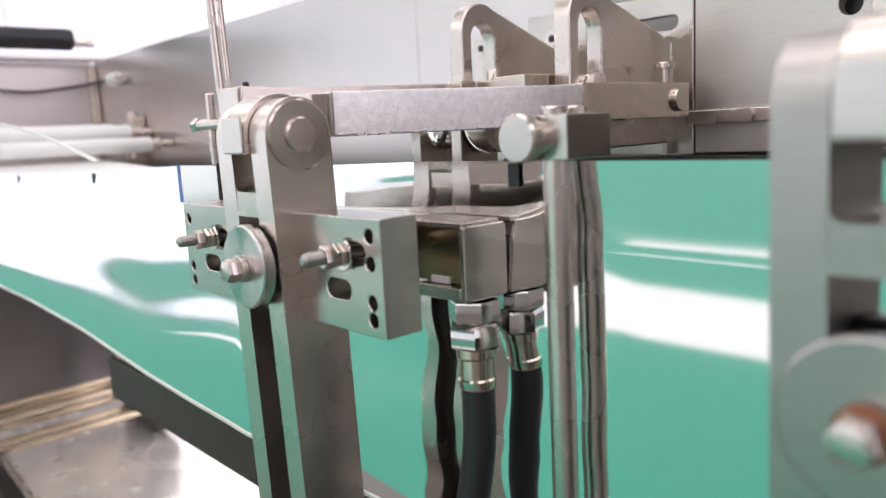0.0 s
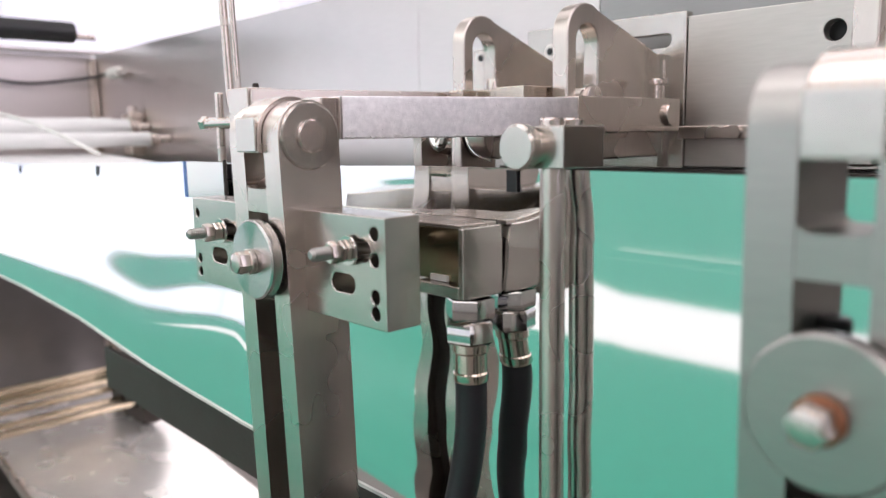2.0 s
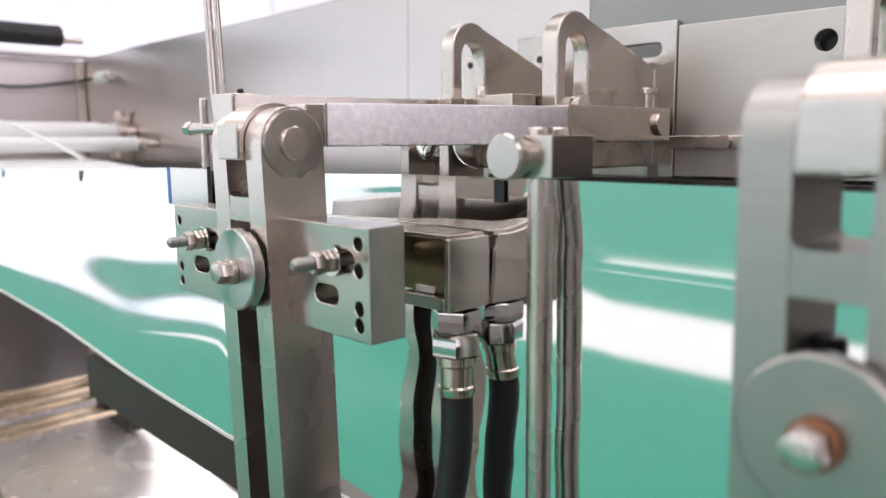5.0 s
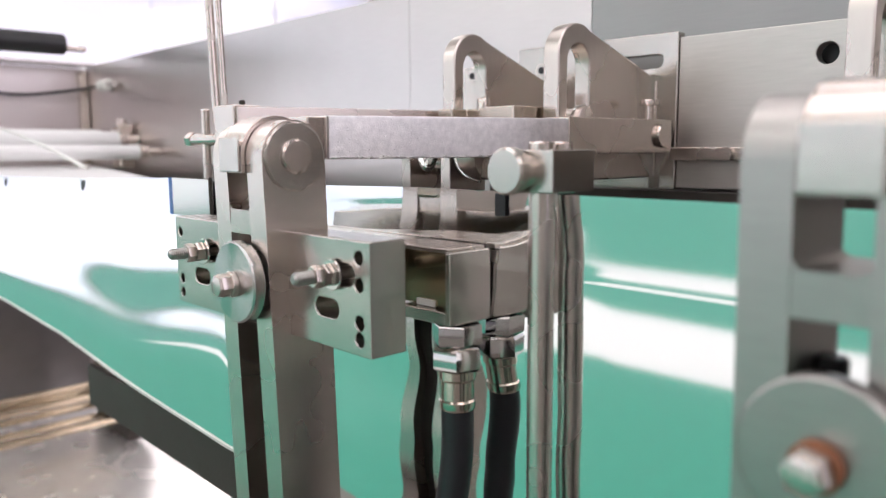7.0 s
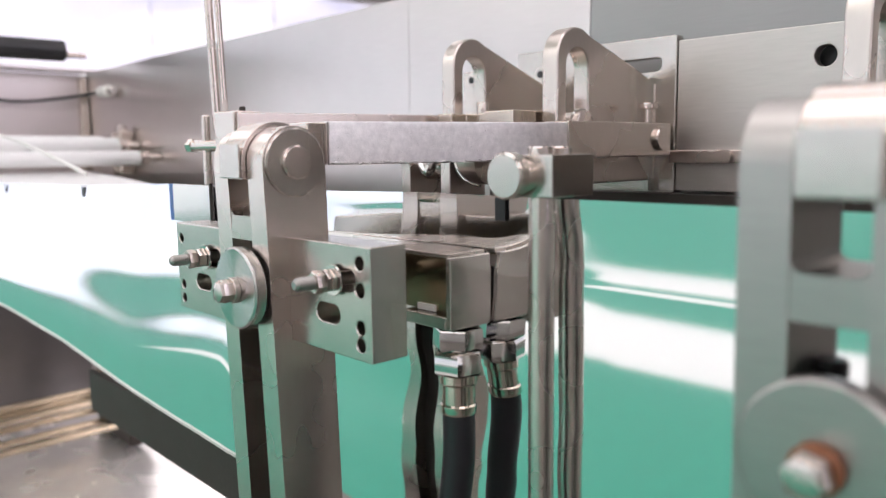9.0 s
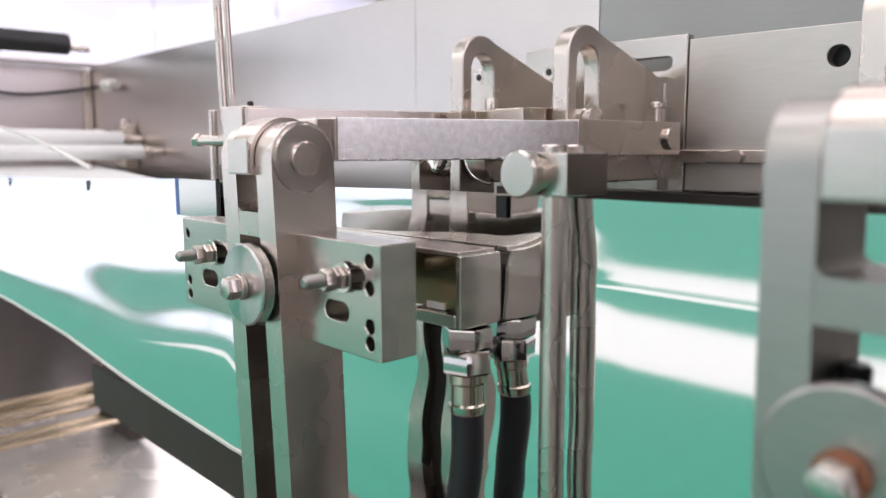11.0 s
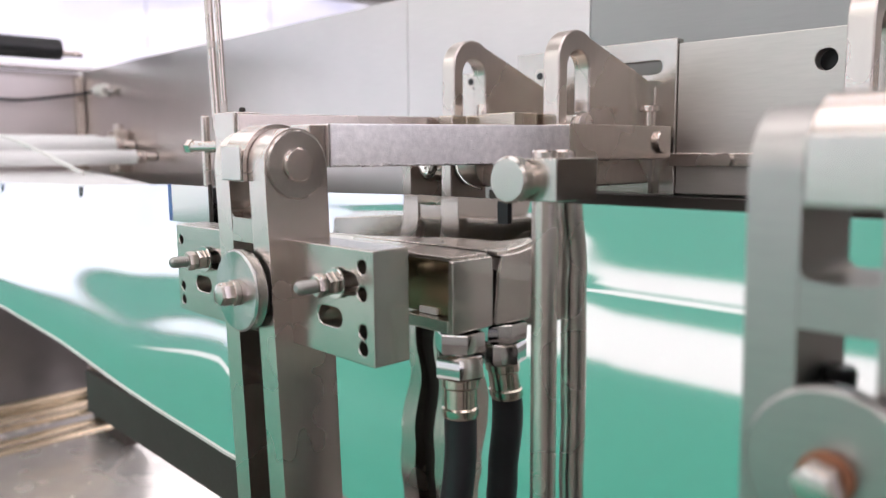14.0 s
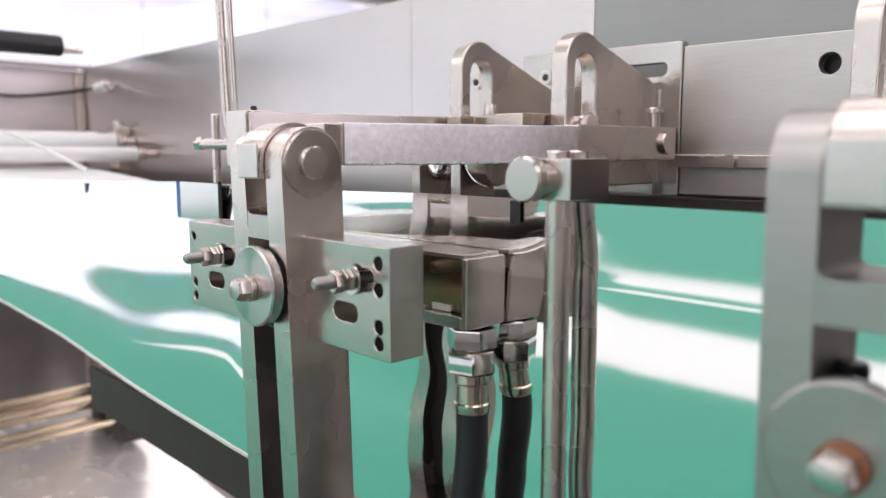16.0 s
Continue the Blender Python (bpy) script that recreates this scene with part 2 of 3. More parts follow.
solid("wall_west", box(HX0 - 0.2, HX0, HY0, HY1, -EYE, HH - EYE), WHITEPAINT, "plain white painted hall wall", "wall", kind="structure")
solid("wall_east", box(HX1, HX1 + 0.2, HY0, HY1, -EYE, HH - EYE), WALLDARK, "plain pale clad hall wall", "wall", kind="structure")
# Glowing wall, put in for the bright white area beyond the end panel.
glow = thing("glow_wall_1", (HX0, -4.0, -EYE + 1.0), "long glowing wall added for brightness and reflections", "window", kind="structure")
for i in range(11):
    y = HY0 + 0.6 + 2.55 * i
    part("glow_sheet", box(HX0 + 0.01, HX0 + 0.03, y, y + 2.53, -1.12, HH - EYE - 0.15), GLOWSHEET, glow, "glowing sheet added on the hall wall")
    part("divider", box(HX0 + 0.005, HX0 + 0.06, y + 2.53, y + 2.55, -1.12, HH - EYE - 0.15), WHITEPAINT, glow)
# Unseen glowing wall, added so the foil mirrors white.
glow = thing("glow_wall_2", (-5.0, HY0, -EYE + 1.3), "long glowing wall added for brightness and reflections", "window", kind="structure")
for i in range(7):
    x = HX0 + 0.4 + 2.5 * i
    part("glow_sheet", box(x, x + 2.48, HY0 + 0.01, HY0 + 0.03, -0.70, HH - EYE - 0.4), GLOWSHEET, glow, "glowing sheet added on the hall wall")
    part("divider", box(x + 2.48, x + 2.50, HY0 + 0.005, HY0 + 0.06, -0.70, HH - EYE - 0.4), WHITEPAINT, glow)
# Unseen glowing wall, added to brighten the beam and lever sides.
glow = thing("glow_wall_3", (HX1, 6.0, -EYE + 1.3), "long glowing wall added for brightness and reflections", "window", kind="structure")
for i in range(5, 11):
    y = HY0 + 0.6 + 2.55 * i
    part("glow_sheet", box(HX1 - 0.03, HX1 - 0.01, y, y + 2.53, -0.25, HH - EYE - 0.4), GLOWSHEET, glow, "glowing sheet added on the hall wall")
    part("divider", box(HX1 - 0.06, HX1 - 0.005, y + 2.53, y + 2.55, -0.25, HH - EYE - 0.4), WHITEPAINT, glow)
# Unseen block, added so low side faces mirror something dark.
t = thing("dark_block", (1.8, 0.3, -EYE), "unseen dark block added to darken low reflections", "cabinet")
part("body", box(1.0, 2.6, -0.35, 1.3, -EYE, -0.14), DARKSTEEL, t, bevel=0.01)
part("lid", box(0.98, 2.62, -0.37, 1.32, -0.139, -0.11), DARKSTEEL, t, bevel=0.006)
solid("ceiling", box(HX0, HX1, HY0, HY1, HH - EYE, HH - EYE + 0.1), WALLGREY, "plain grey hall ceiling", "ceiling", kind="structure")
# white strip on the green floor, parallel to the machine
solid("floor_strip", box(-8.2, 0.55, -4.05, -2.87, -EYE, -EYE + 0.004), WHITEPAINT, "white strip on the green floor", "floor marking", kind="structure")


def ceiling_light(x, y):
    t = thing("ceiling_light", (x, y, HH - EYE), "long bright white ceiling light panel", "lamp", "rows of ceiling lights")
    part("frame", box(x - 1.55, x + 1.55, y - 1.15, y + 1.15, HH - EYE - 0.04, HH - EYE - 0.002), WHITEPAINT, t)
    part("diffuser", box(x - 1.5, x + 1.5, y - 1.1, y + 1.1, HH - EYE - 0.052, HH - EYE - 0.042), LAMP, t, "glowing white diffuser")
    return t


first = ceiling_light(-10.0, -12.0)
for i in range(4):
    for j in range(9):
        if i or j:
            copy_thing(first, Matrix.Translation((-10.0 + 4.3 * i, -12.0 + 3.0 * j, HH)))

# ---- the machine's housing ----
BY = 0.75
b = plate([(-2.19, -0.30), (-0.8625, -0.30), (-0.8625, 0.221), (-2.19, 0.221)], [], "y", BY, BY + 0.03)
solid("back_panel", b, BRUSHED, "brushed stainless steel back panel of the machine", "panel", "housing panels", "structure", 0.001)
b = plate([(-0.8619, -1.0), (-0.5436, -1.0), (-0.5436, 0.60), (-0.8619, 0.60)], [], "y", BY, BY + 0.03)
solid("back_panel", b, BRUSHED, "brushed stainless steel back panel of the machine", "panel", "housing panels", "structure", 0.001)
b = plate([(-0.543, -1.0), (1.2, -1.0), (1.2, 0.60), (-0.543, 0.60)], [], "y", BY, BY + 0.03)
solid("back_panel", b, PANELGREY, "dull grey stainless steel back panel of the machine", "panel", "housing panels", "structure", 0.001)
solid("end_panel", box(-2.22, -2.195, 0.40, BY + 0.03, -0.80, 0.214), BRUSHED, "brushed stainless steel end panel of the machine", "panel", "housing panels", "structure", 0.001)
# Made-up sheet, added to make the end panel dark low down.
solid("dark_low_sheet", box(-2.192, -2.186, 0.405, 0.714, -0.675, -0.22), LOWDARK, "added dark sheet darkening the low end panel", "guard", kind="structure", bevel=0.001)
solid("corner_post", box(-2.193, -2.172, BY - 0.022, BY - 0.002, -0.80, 0.205), WARMSTEEL, "brownish upright post in the housing corner", "post", kind="structure", bevel=0.002)
solid("machine_base", box(-2.3, 1.2, 0.36, BY - 0.005, -1.19, -0.81), DARKSTEEL, "dark steel base of the packing machine", "machine base", kind="structure", bevel=0.003)

# web-folding table that narrows towards the foil's crease
b = plate([(-0.66, FY + 0.003), (-2.18, BY - 0.004), (-2.18, FY + 0.003)], [], "z", -0.0465, -0.0435)
fold = solid("folding_plate", b, PALEWEB_GLARE, "flat white web on the triangular folding plate", "plate", bevel=0.0008)
fold.location.z = 0.002


def web_top(x):
    xs = [-4.5, -1.42, -1.032, -0.771, -0.481, -0.383, 3.5]
    zs = [-0.0432, -0.0432, -0.0372, -0.0298, -0.0288, -0.0269, -0.0268]
    return float(np.interp(x, xs, zs))


LOWX, LOWZ = [-4.5, -1.34, -1.09, -0.89, -0.74, -0.62, -0.54, 3.5], [-0.238, -0.2395, -0.2462, -0.2575, -0.2660, -0.2710, -0.2865, -0.287]


def web_low(x):
    return float(np.interp(x, LOWX, LOWZ))


CREASE = -0.0745    # height of the sealed seam along the foil
SPLIT = -0.54       # where the folded web has become one flat sheet
TILT = 2.1          # degrees by which the strip over the seam leans out at its top, jaws closed


def ease(f):
    f = min(1.0, max(0.0, f))
    return f * f * (3.0 - 2.0 * f)


def swell(f):
    return math.exp(-f * f)


def web_lean(x, s):
    """Degrees by which the bulging foil leans out at its foot, upstream of the stations; s runs from 0 at the fold to 1 at the foot."""
    up = ease((SPLIT - x) / 0.09)
    near = ease((x + 1.12) / 0.28)
    turn = ease((x + 0.88) / 0.24)
    ridge = 0.70 - 0.14 * turn
    hollow = ridge - 0.19 + 0.05 * turn
    lean = 5.6 * (1.0 + 0.30 * near * (1.0 - s)) + 1.6 * ease((s - 0.30) / 0.35)
    lean += (1.6 + 1.2 * near) * swell((s - ridge) / 0.09) - 2.5 * near * swell((s - hollow) / 0.10) - 7.0 * ease((s - ridge - 0.05) / 0.14)
    return up * lean


def bulging_column(x, n=56):
    zt, zb = web_top(x), web_low(x)
    step = (zt - zb) / n
    y, out = FY, []
    for k in range(n + 1):
        if k:
            y -= step * math.tan(radians(web_lean(x, (k - 0.5) / n)))
        z = zt - step * k
        out.append(Vector((x, y + 0.0005 * ease(k / 8) * noise.noise(Vector((x * 5.0, z * 9.0, 3.1))), z)))
    return out


def ripple(x):
    """How much the foil is rumpled between and beside the jaws."""
    return float(np.interp(x, [SPLIT, -0.50, -0.30, -0.268, -0.250, -0.232], [0.0, 1.0, 1.0, 0.45, 0.14, 0.01]))


def lower_column(x, n=44):
    zb, out = web_low(x), []
    for k in range(n + 1):
        z = CREASE + (zb - CREASE) * k / n
        w = 0.0042 * noise.noise(Vector((x * 8.0, z * 20.0, 7.7))) + 0.0004 * noise.noise(Vector((x * 4.5, z * 9.0, 3.1)))
        out.append(Vector((x, FY + w * ripple(x) * ease(k / 6), z)))
    return out


def upper_column(x, n=36):
    """From the seam up to the top edge."""
    zt, out, y = web_top(x), [], FY
    step = (zt - CREASE) / n
    for k in range(n + 1):
        z = CREASE + step * k
        if k:
            lean = (TILT - 4.0 * ease((-0.27 - x) / 0.05)) * ease((z - CREASE) / 0.0022) - 1.6 * swell((z - CREASE - 0.0036) / 0.0010)
            lean += 1.3 * swell((x + 0.262) / 0.028) * swell((z + 0.042) / 0.010)
            y -= step * math.tan(radians(lean))
        w = 0.0015 * noise.noise(Vector((x * 6.0, z * 26.0, 2.3))) * ripple(x)
        out.append(Vector((x, y + w * ease(k / 8), z)))
    return out


def skin(columns):
    b = bmesh.new()
    cols = [[b.verts.new(p) for p in c] for c in columns]
    for p, q in zip(cols, cols[1:]):
        for k in range(len(p) - 1):
            b.faces.new((p[k], p[k + 1], q[k + 1], q[k]))
    bmesh.ops.recalc_face_normals(b, faces=b.faces[:])
    bmesh.ops.solidify(b, geom=b.faces[:], thickness=0.0003)
    return b


def edging(points):
    b = bmesh.new()
    cols = [[b.verts.new(p + Vector(o)) for o in ((0, -0.0016, 0.0014), (0, -0.0016, -0.0014), (0, 0.0016, -0.0014), (0, 0.0016, 0.0014))] for p in points]
    for p, q in zip(cols, cols[1:]):
        for k in range(4):
            b.faces.new((p[k], p[(k + 1) % 4], q[(k + 1) % 4], q[k]))
    return b


web = thing("foil_web", (-0.5, FY, -0.26), "shiny silver packaging foil web running on edge", "foil")
bulge_x = [-4.4 + 0.25 * i for i in range(10)] + [-1.9 + 0.01 * i for i in range(137)]
flat_x = [SPLIT + 0.005 * i for i in range(109)] + [0.25 * i + 0.25 for i in range(13)]
bulge_sheet = part("folded_sheet", skin([bulging_column(x) for x in bulge_x]), SOFTFOIL, web, "bulging folded foil")
# Both hems paint the curled edge's bright glint in white.
part("hem", edging([bulging_column(x)[-1] for x in bulge_x]), WHITEPLASTIC_GLINT, bulge_sheet, "lower foil edge with its glint painted white")
lower_sheet = part("lower_sheet", skin([lower_column(x) for x in flat_x]), FOIL, web)
part("hem", edging([lower_column(x)[-1] for x in flat_x]), WHITEPLASTIC_GLINT, lower_sheet, "lower foil edge with its glint painted white")
upper_strip = part("upper_strip", skin([upper_column(x) for x in flat_x]), FOIL, web, "foil strip over the sealed seam")
PITCH = STATION
marks = []
for i in range(15):
    x = -0.3092 - PITCH * (i - 3)
    zt = web_top(x) - 0.0012
    mk = part("eye_mark", box(x - 0.0040, x + 0.0040, FY - 0.0022, FY - 0.0016, zt - 0.0135, zt), INK, web, "small black registration mark")
    marks.append((mk, x))

# dark channel under the foil, guide rods, tray
t = thing("lower_channel", (-0.2, FY + 0.02, -0.30), "dark steel channel under the foil", "channel")
part("web", plate([(-1.077, -0.347), (0.6, -0.347), (0.6, -0.2935), (-1.077, -0.2905)], [], "y", FY + 0.006, FY + 0.014), DARKSTEEL, t, bevel=0.0015)
part("flange", box(-1.077, 0.6, FY + 0.0145, FY + 0.06, -0.347, -0.337), DARKSTEEL, t)
for x in (-0.47, -0.11):
    part("arm", box(x, x + 0.04, FY + 0.0605, 0.4698, -0.346, -0.318), DARKSTEEL, t)
for x, z in ((-1.900, -0.565), (-1.926, -0.587), (-1.802, -0.564), (-1.901, -0.615), (-1.868, -0.636), (-1.778, -0.624)):
    t = thing("guide_rod", (x, 0.40, z), "thin bright bronze-toned guide rod", "rod", "row of guide rods")
    part("bar", rod("y", (x, 0.27, z), 0.37, 0.0082), BRASS, t)
    part("collar", rod("y", (x, 0.633, z), 0.012, 0.0102), DARKSTEEL, t)
solid("rod_carrier", box(-1.945, -1.745, 0.640, 0.695, -0.672, -0.535), DARKSTEEL, "dark steel carrier block of the guide rods", "bracket", bevel=0.002)
t = thing("drip_tray", (-1.4, 0.53, -0.69), "shiny stainless drip tray with painted reflections", "tray")
# the pan falls away from the end panel, tilted to mirror brighter things
fall = [(-2.18, -0.656), (-0.62, -0.800)]
part("bottom", plate([(x, z) for x, z in fall] + [(x, z - 0.006) for x, z in reversed(fall)], [], "y", FY + 0.012, 0.725), TRAY, t, "shiny tray bottom with pale painted reflections", bevel=0.001)
part("rim", plate([(x, z + 0.020) for x, z in fall] + [(x, z - 0.006) for x, z in reversed(fall)], [], "y", FY + 0.008, FY + 0.0118), STEEL, t)

# rollers upstream behind the foil
for i, (x, z, r) in enumerate(((-1.86, 0.022, 0.020), (-1.74, -0.006, 0.016), (-1.97, 0.034, 0.014))):
    t = thing("idler_roller", (x, 0.40, z), "steel idler roller with glare painted white", "roller", "idler rollers")
    # Overexposed steel is painted into the shell as plain white.
    part("shell", rod("y", (x, 0.30, z), 0.40, r), PALEWEB_GLARE, t)
    part("journal", rod("y", (x, 0.70, z), 0.048, r * 0.55), STEEL, t)
    part("collar", rod("y", (x, 0.705, z), 0.014, r * 0.85), STEEL, t)
t = thing("roller_bracket", (-1.92, 0.73, -0.03), "worn steel roller bracket with golden reflection painted in", "bracket")
# Warm colour puts a golden reflection into the block.
part("block", box(-1.935, -1.880, 0.712, 0.749, -0.045, 0.058), WARMSTEEL, t, bevel=0.006)
part("pin", rod("z", (-1.908, 0.73, 0.058), 0.014, 0.012), STEEL, t)
solid("tension_cord", pipe([(-1.9, 0.36, 0.075), (-1.55, 0.40, 0.03), (-1.25, 0.42, -0.028)], 0.003, 8), WHITEPLASTIC_GLINT, "thin white tension cord", "cord")

# cable with its white plug, black tube
t = thing("sensor_cable", (-2.0, BY, 0.16), "thin dark cable with a white plug on the steel panel", "cable")
part("wire", pipe([(-2.185, 0.42, 0.165), (-2.15, 0.55, 0.138), (-2.10, 0.66, 0.146), (-2.03, 0.735, 0.160)], 0.004, 8), RUBBER, t)
part("plug", rod("x", (-2.04, 0.735, 0.160), 0.055, 0.015, 20, 0.003), WHITEPLASTIC_GLINT, t, "white plastic plug")
part("tail", rod("x", (-1.986, 0.735, 0.160), 0.03, 0.009, 16), POLISHED, t)
t = thing("black_handle", (-2.05, 0.55, 0.25), "black plastic tube handle on a rail over the end panel", "handle")
part("grip", rod("y", (-2.06, 0.10, 0.258), 0.56, 0.026, 24, 0.004), PLASTIC, t)
part("end_pin", rod("y", (-2.06, 0.66, 0.250), 0.05, 0.008, 16), STEEL, t)
part("ledge", box(-2.23, -2.10, 0.25, 0.745, 0.2165, 0.226), POLISHED, t, "bright steel ledge")
solid("ledge_post", box(-2.219, -2.197, 0.25, 0.398, -1.19, 0.214), STEEL, "steel post under the ledge", "post", bevel=0.002)

# static support bar with upright rods beside the foil
t = thing("support_bar", (-0.53, 0.45, 0.02), "flat stainless support bar with end block", "bar")
b = plate([(-0.585, 0.315), (-0.565, 0.309), (-0.500, 0.56), (-0.520, 0.565)], [], "z", 0.012, 0.033)
part("bar", b, STEEL, t, bevel=0.001)
part("end_block", box(-0.608, -0.574, 0.310, 0.335, -0.012, 0.035), STEEL, t, bevel=0.0015)
part("screw", rod("z", (-0.583, 0.323, 0.035), 0.004, 0.0026, 16), DARKSTEEL, t)
part("tie", box(-0.53, -0.49, 0.56, 0.656, -0.01, 0.03), STEEL, t, bevel=0.001)
t = thing("upright_rod", (-0.615, 0.315, -0.02), "thin upright steel rods held by a cross bolt", "rod")
part("long_rod", grown(pipe([(-0.606, 0.305, 0.34), (-0.600, 0.305, 0.16), (-0.592, 0.305, 0.02)], 0.0036, 14)), STEEL, t)
part("second_rod", grown(pipe([(-0.598, 0.309, 0.34), (-0.592, 0.309, 0.16), (-0.585, 0.309, 0.02)], 0.0026, 14)), STEEL, t)
part("sleeve", grown(rod("z", (-0.603, 0.300, -0.026), 0.058, 0.0036, 16)), STEEL, t)
part("needle", grown(rod("z", (-0.600, 0.300, -0.056), 0.032, 0.0016, 12, 0.0004)), DARKSTEEL, t)
part("cross_bolt", grown(rod("x", (-0.625, 0.300, 0.007), 0.068, 0.0050, 16)), STEEL, t)
part("bolt_head", grown(hexa("x", (-0.634, 0.300, 0.007), 0.010, 0.0064)), STEEL, t)
t = thing("edge_guide", (-0.63, FY - 0.01, -0.05), "small flat steel foil guide with a painted blue reflection", "guide")
part("blade", grown(box(-0.678, -0.606, 0.302, 0.305, -0.0595, -0.0262)), POLISHED, t)
# Blue strip paints a reflection into the end of the blade.
part("edge", grown(box(-0.6860, -0.6785, 0.302, 0.305, -0.0595, -0.0262)), BLUEREFLECTION, t, "strip painting a blue reflection")


# ---- one sealing station ----
def leaning(y0, z):
    """Depth of the lever's centre line at height z: it leans, foot inward."""
    return y0 - 0.028 * (z + 0.0057)


PIVOT_Z = -0.33


def sealing_lever(dx, drop):
    """The forked lever with clamp plate, disc, studs, jaw and hose, in the closed state. drop: how much lower the disc sits."""
    cy, cz = 0.2600, -0.0057
    px = -0.437 + dx
    py = leaning(cy, PIVOT_Z)
    lab = "forked steel lever with disc and rusty washer" if drop else "stainless steel forked sealing lever with clamp plate and jaw"
    lv = thing("sealing_lever", (px, py, PIVOT_Z), lab, "lever", "sealing levers")

    def side(r, low=-0.42):
        pts = circle(cy, cz, r, 20, 0, 180)
        pts += [(leaning(cy, low) - 0.0215, low), (leaning(cy, low) + 0.0215, low)]
        return [pts[-1]] + pts[:-1]

    # The near lever's steel is darkened by colour to stand for shade.
    skin_mat = DULL_SHADED if drop else STEEL
    li, ri = (-0.4545, -0.4309) if drop else (-0.4535, -0.4265)
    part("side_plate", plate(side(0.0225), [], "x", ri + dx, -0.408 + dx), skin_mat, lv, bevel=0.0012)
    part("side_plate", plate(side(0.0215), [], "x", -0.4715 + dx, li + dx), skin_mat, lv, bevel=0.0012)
    part("boss", turned([(0, 0.0214), (0.0012, 0.0212), (0.0020, 0.0202)], "x", (-0.4080 + dx, cy, cz), 48), MILLED, lv)
    part("pivot_pin", turned([(0, 0.0105), (0.0034, 0.0105), (0.0044, 0.0094)], "x", (-0.4080 + dx, cy, cz), 36), STEEL, lv, "domed pin end")
    # cross webs flush with the fork's front, with rounded inner corners
    r = 0.0045
    cup = [(li, -0.0540), (ri, -0.0540)] + [(ri - r + r * math.cos(radians(a)), -0.0388 + r + r * math.sin(radians(a))) for a in range(0, -91, -15)]
    cup += [(li + r + r * math.cos(radians(a)), -0.0388 + r + r * math.sin(radians(a))) for a in range(-90, -181, -15)]
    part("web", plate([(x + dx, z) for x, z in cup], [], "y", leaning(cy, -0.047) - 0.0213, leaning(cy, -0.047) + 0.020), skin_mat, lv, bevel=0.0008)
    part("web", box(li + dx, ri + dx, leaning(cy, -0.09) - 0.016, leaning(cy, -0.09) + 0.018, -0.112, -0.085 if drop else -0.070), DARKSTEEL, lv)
    # Dark sheet added to stand for shade between the side plates.
    part("channel_shade", box(li + dx, ri + dx, leaning(cy, -0.25) + 0.004, leaning(cy, -0.25) + 0.010, -0.40, -0.112), DARKSTEEL, lv, "added dark sheet for shade inside the channel")

    # disc and its bolt; the near lever's disc is darkened as if shaded
    xd, zd = (-0.4395 if drop else -0.4330) + dx, -0.0832 - drop
    part("disc", turned([(0, 0.0246), (0.0010, 0.0258), (0.0070, 0.0258), (0.0082, 0.0250)], "y", (xd, 0.2290, zd), 56), DULL_SHADED if drop else TURNED, lv, "turned steel disc with shade in its colour" if drop else "turned bright steel disc")
    part("bolt_head", hexa("y", (xd, 0.2190, zd - 0.001), 0.0066, 0.0074, None, 0.2), STEEL, lv)
    part("bolt_washer", rod("y", (xd, 0.2255, zd - 0.001), 0.0035, 0.0082, 24, 0.0004), RUST if drop else STEEL, lv, "rusty washer" if drop else "")
    part("cap", hexa("y", (xd, 0.2170, zd - 0.001), 0.0022, 0.0066, None, 0.2), STEEL, lv)

    if not drop:
        # clamp plate
        x0, x1, z0, z1 = -0.567 + dx, -0.3262 + dx, -0.1165, -0.0512
        holes = [circle(-0.3368 + dx, z, 0.0040, 16) for z in (-0.061, -0.0761, -0.0975, -0.1072)]
        holes += [circle(-0.5590 + dx, z, 0.0034, 16) for z in (-0.0627, -0.0982, -0.1088)]
        holes += [slot(-0.368 + dx, -0.0930, 0.0062, 0.0056), slot(-0.5255 + dx, -0.0930, 0.0062, 0.0056)]
        holes += [slot(-0.3545 + dx, -0.0715, 0.0075, 0.0064), slot(-0.5120 + dx, -0.0735, 0.0075, 0.0064)]
        cl = part("clamp_plate", plate([(x0, z0), (x1, z0), (x1, z1), (x0, z1)], holes, "y", 0.2535, 0.279), MILLED, lv, bevel=0.0032)
        for x, z in ((-0.3586, -0.0722), (-0.5165, -0.0736)):
            st = part("stud", rod("y", (x + dx, 0.2250, z), 0.079, 0.0037, 20, 0.0016), DULL_SHADED, lv, "threaded stud with nuts")
            th = bmesh.new()
            for k in range(9):
                turned([(0, 0.0036), (0.0005, 0.0041), (0.001, 0.0036)], "y", (x + dx, 0.2275 + 0.0014 * k, z), 20, th)
            part("thread", th, DULL_SHADED, st)
            part("nut", hexa("y", (x + dx, 0.2375, z), 0.0060, 0.0067), STEEL, st)
            part("nut", hexa("y", (x + dx, 0.2442, z), 0.0058, 0.0069, None, 0.7), STEEL, st)
            part("washer", rod("y", (x + dx, 0.2503, z), 0.0014, 0.0092, 24, 0.0003), POLISHED, st)


        # jaw bar behind the plate with its holder
        jx = -0.2886 + dx
        jb = plate([(0.2772, -0.0560), (0.3080, -0.0560), (0.3080, -0.0958), (0.2772, -0.0958)], [], "x", jx - 0.0040, jx)
        part("jaw_end", grown(jb), MILLED, lv, bevel=0.001)
        part("jaw_bar", grown(box(-0.520 + dx, jx - 0.0042, 0.2835, 0.3080, -0.0880, -0.0575)), BRONZE, lv, "brownish heated jaw bar", bevel=0.001)
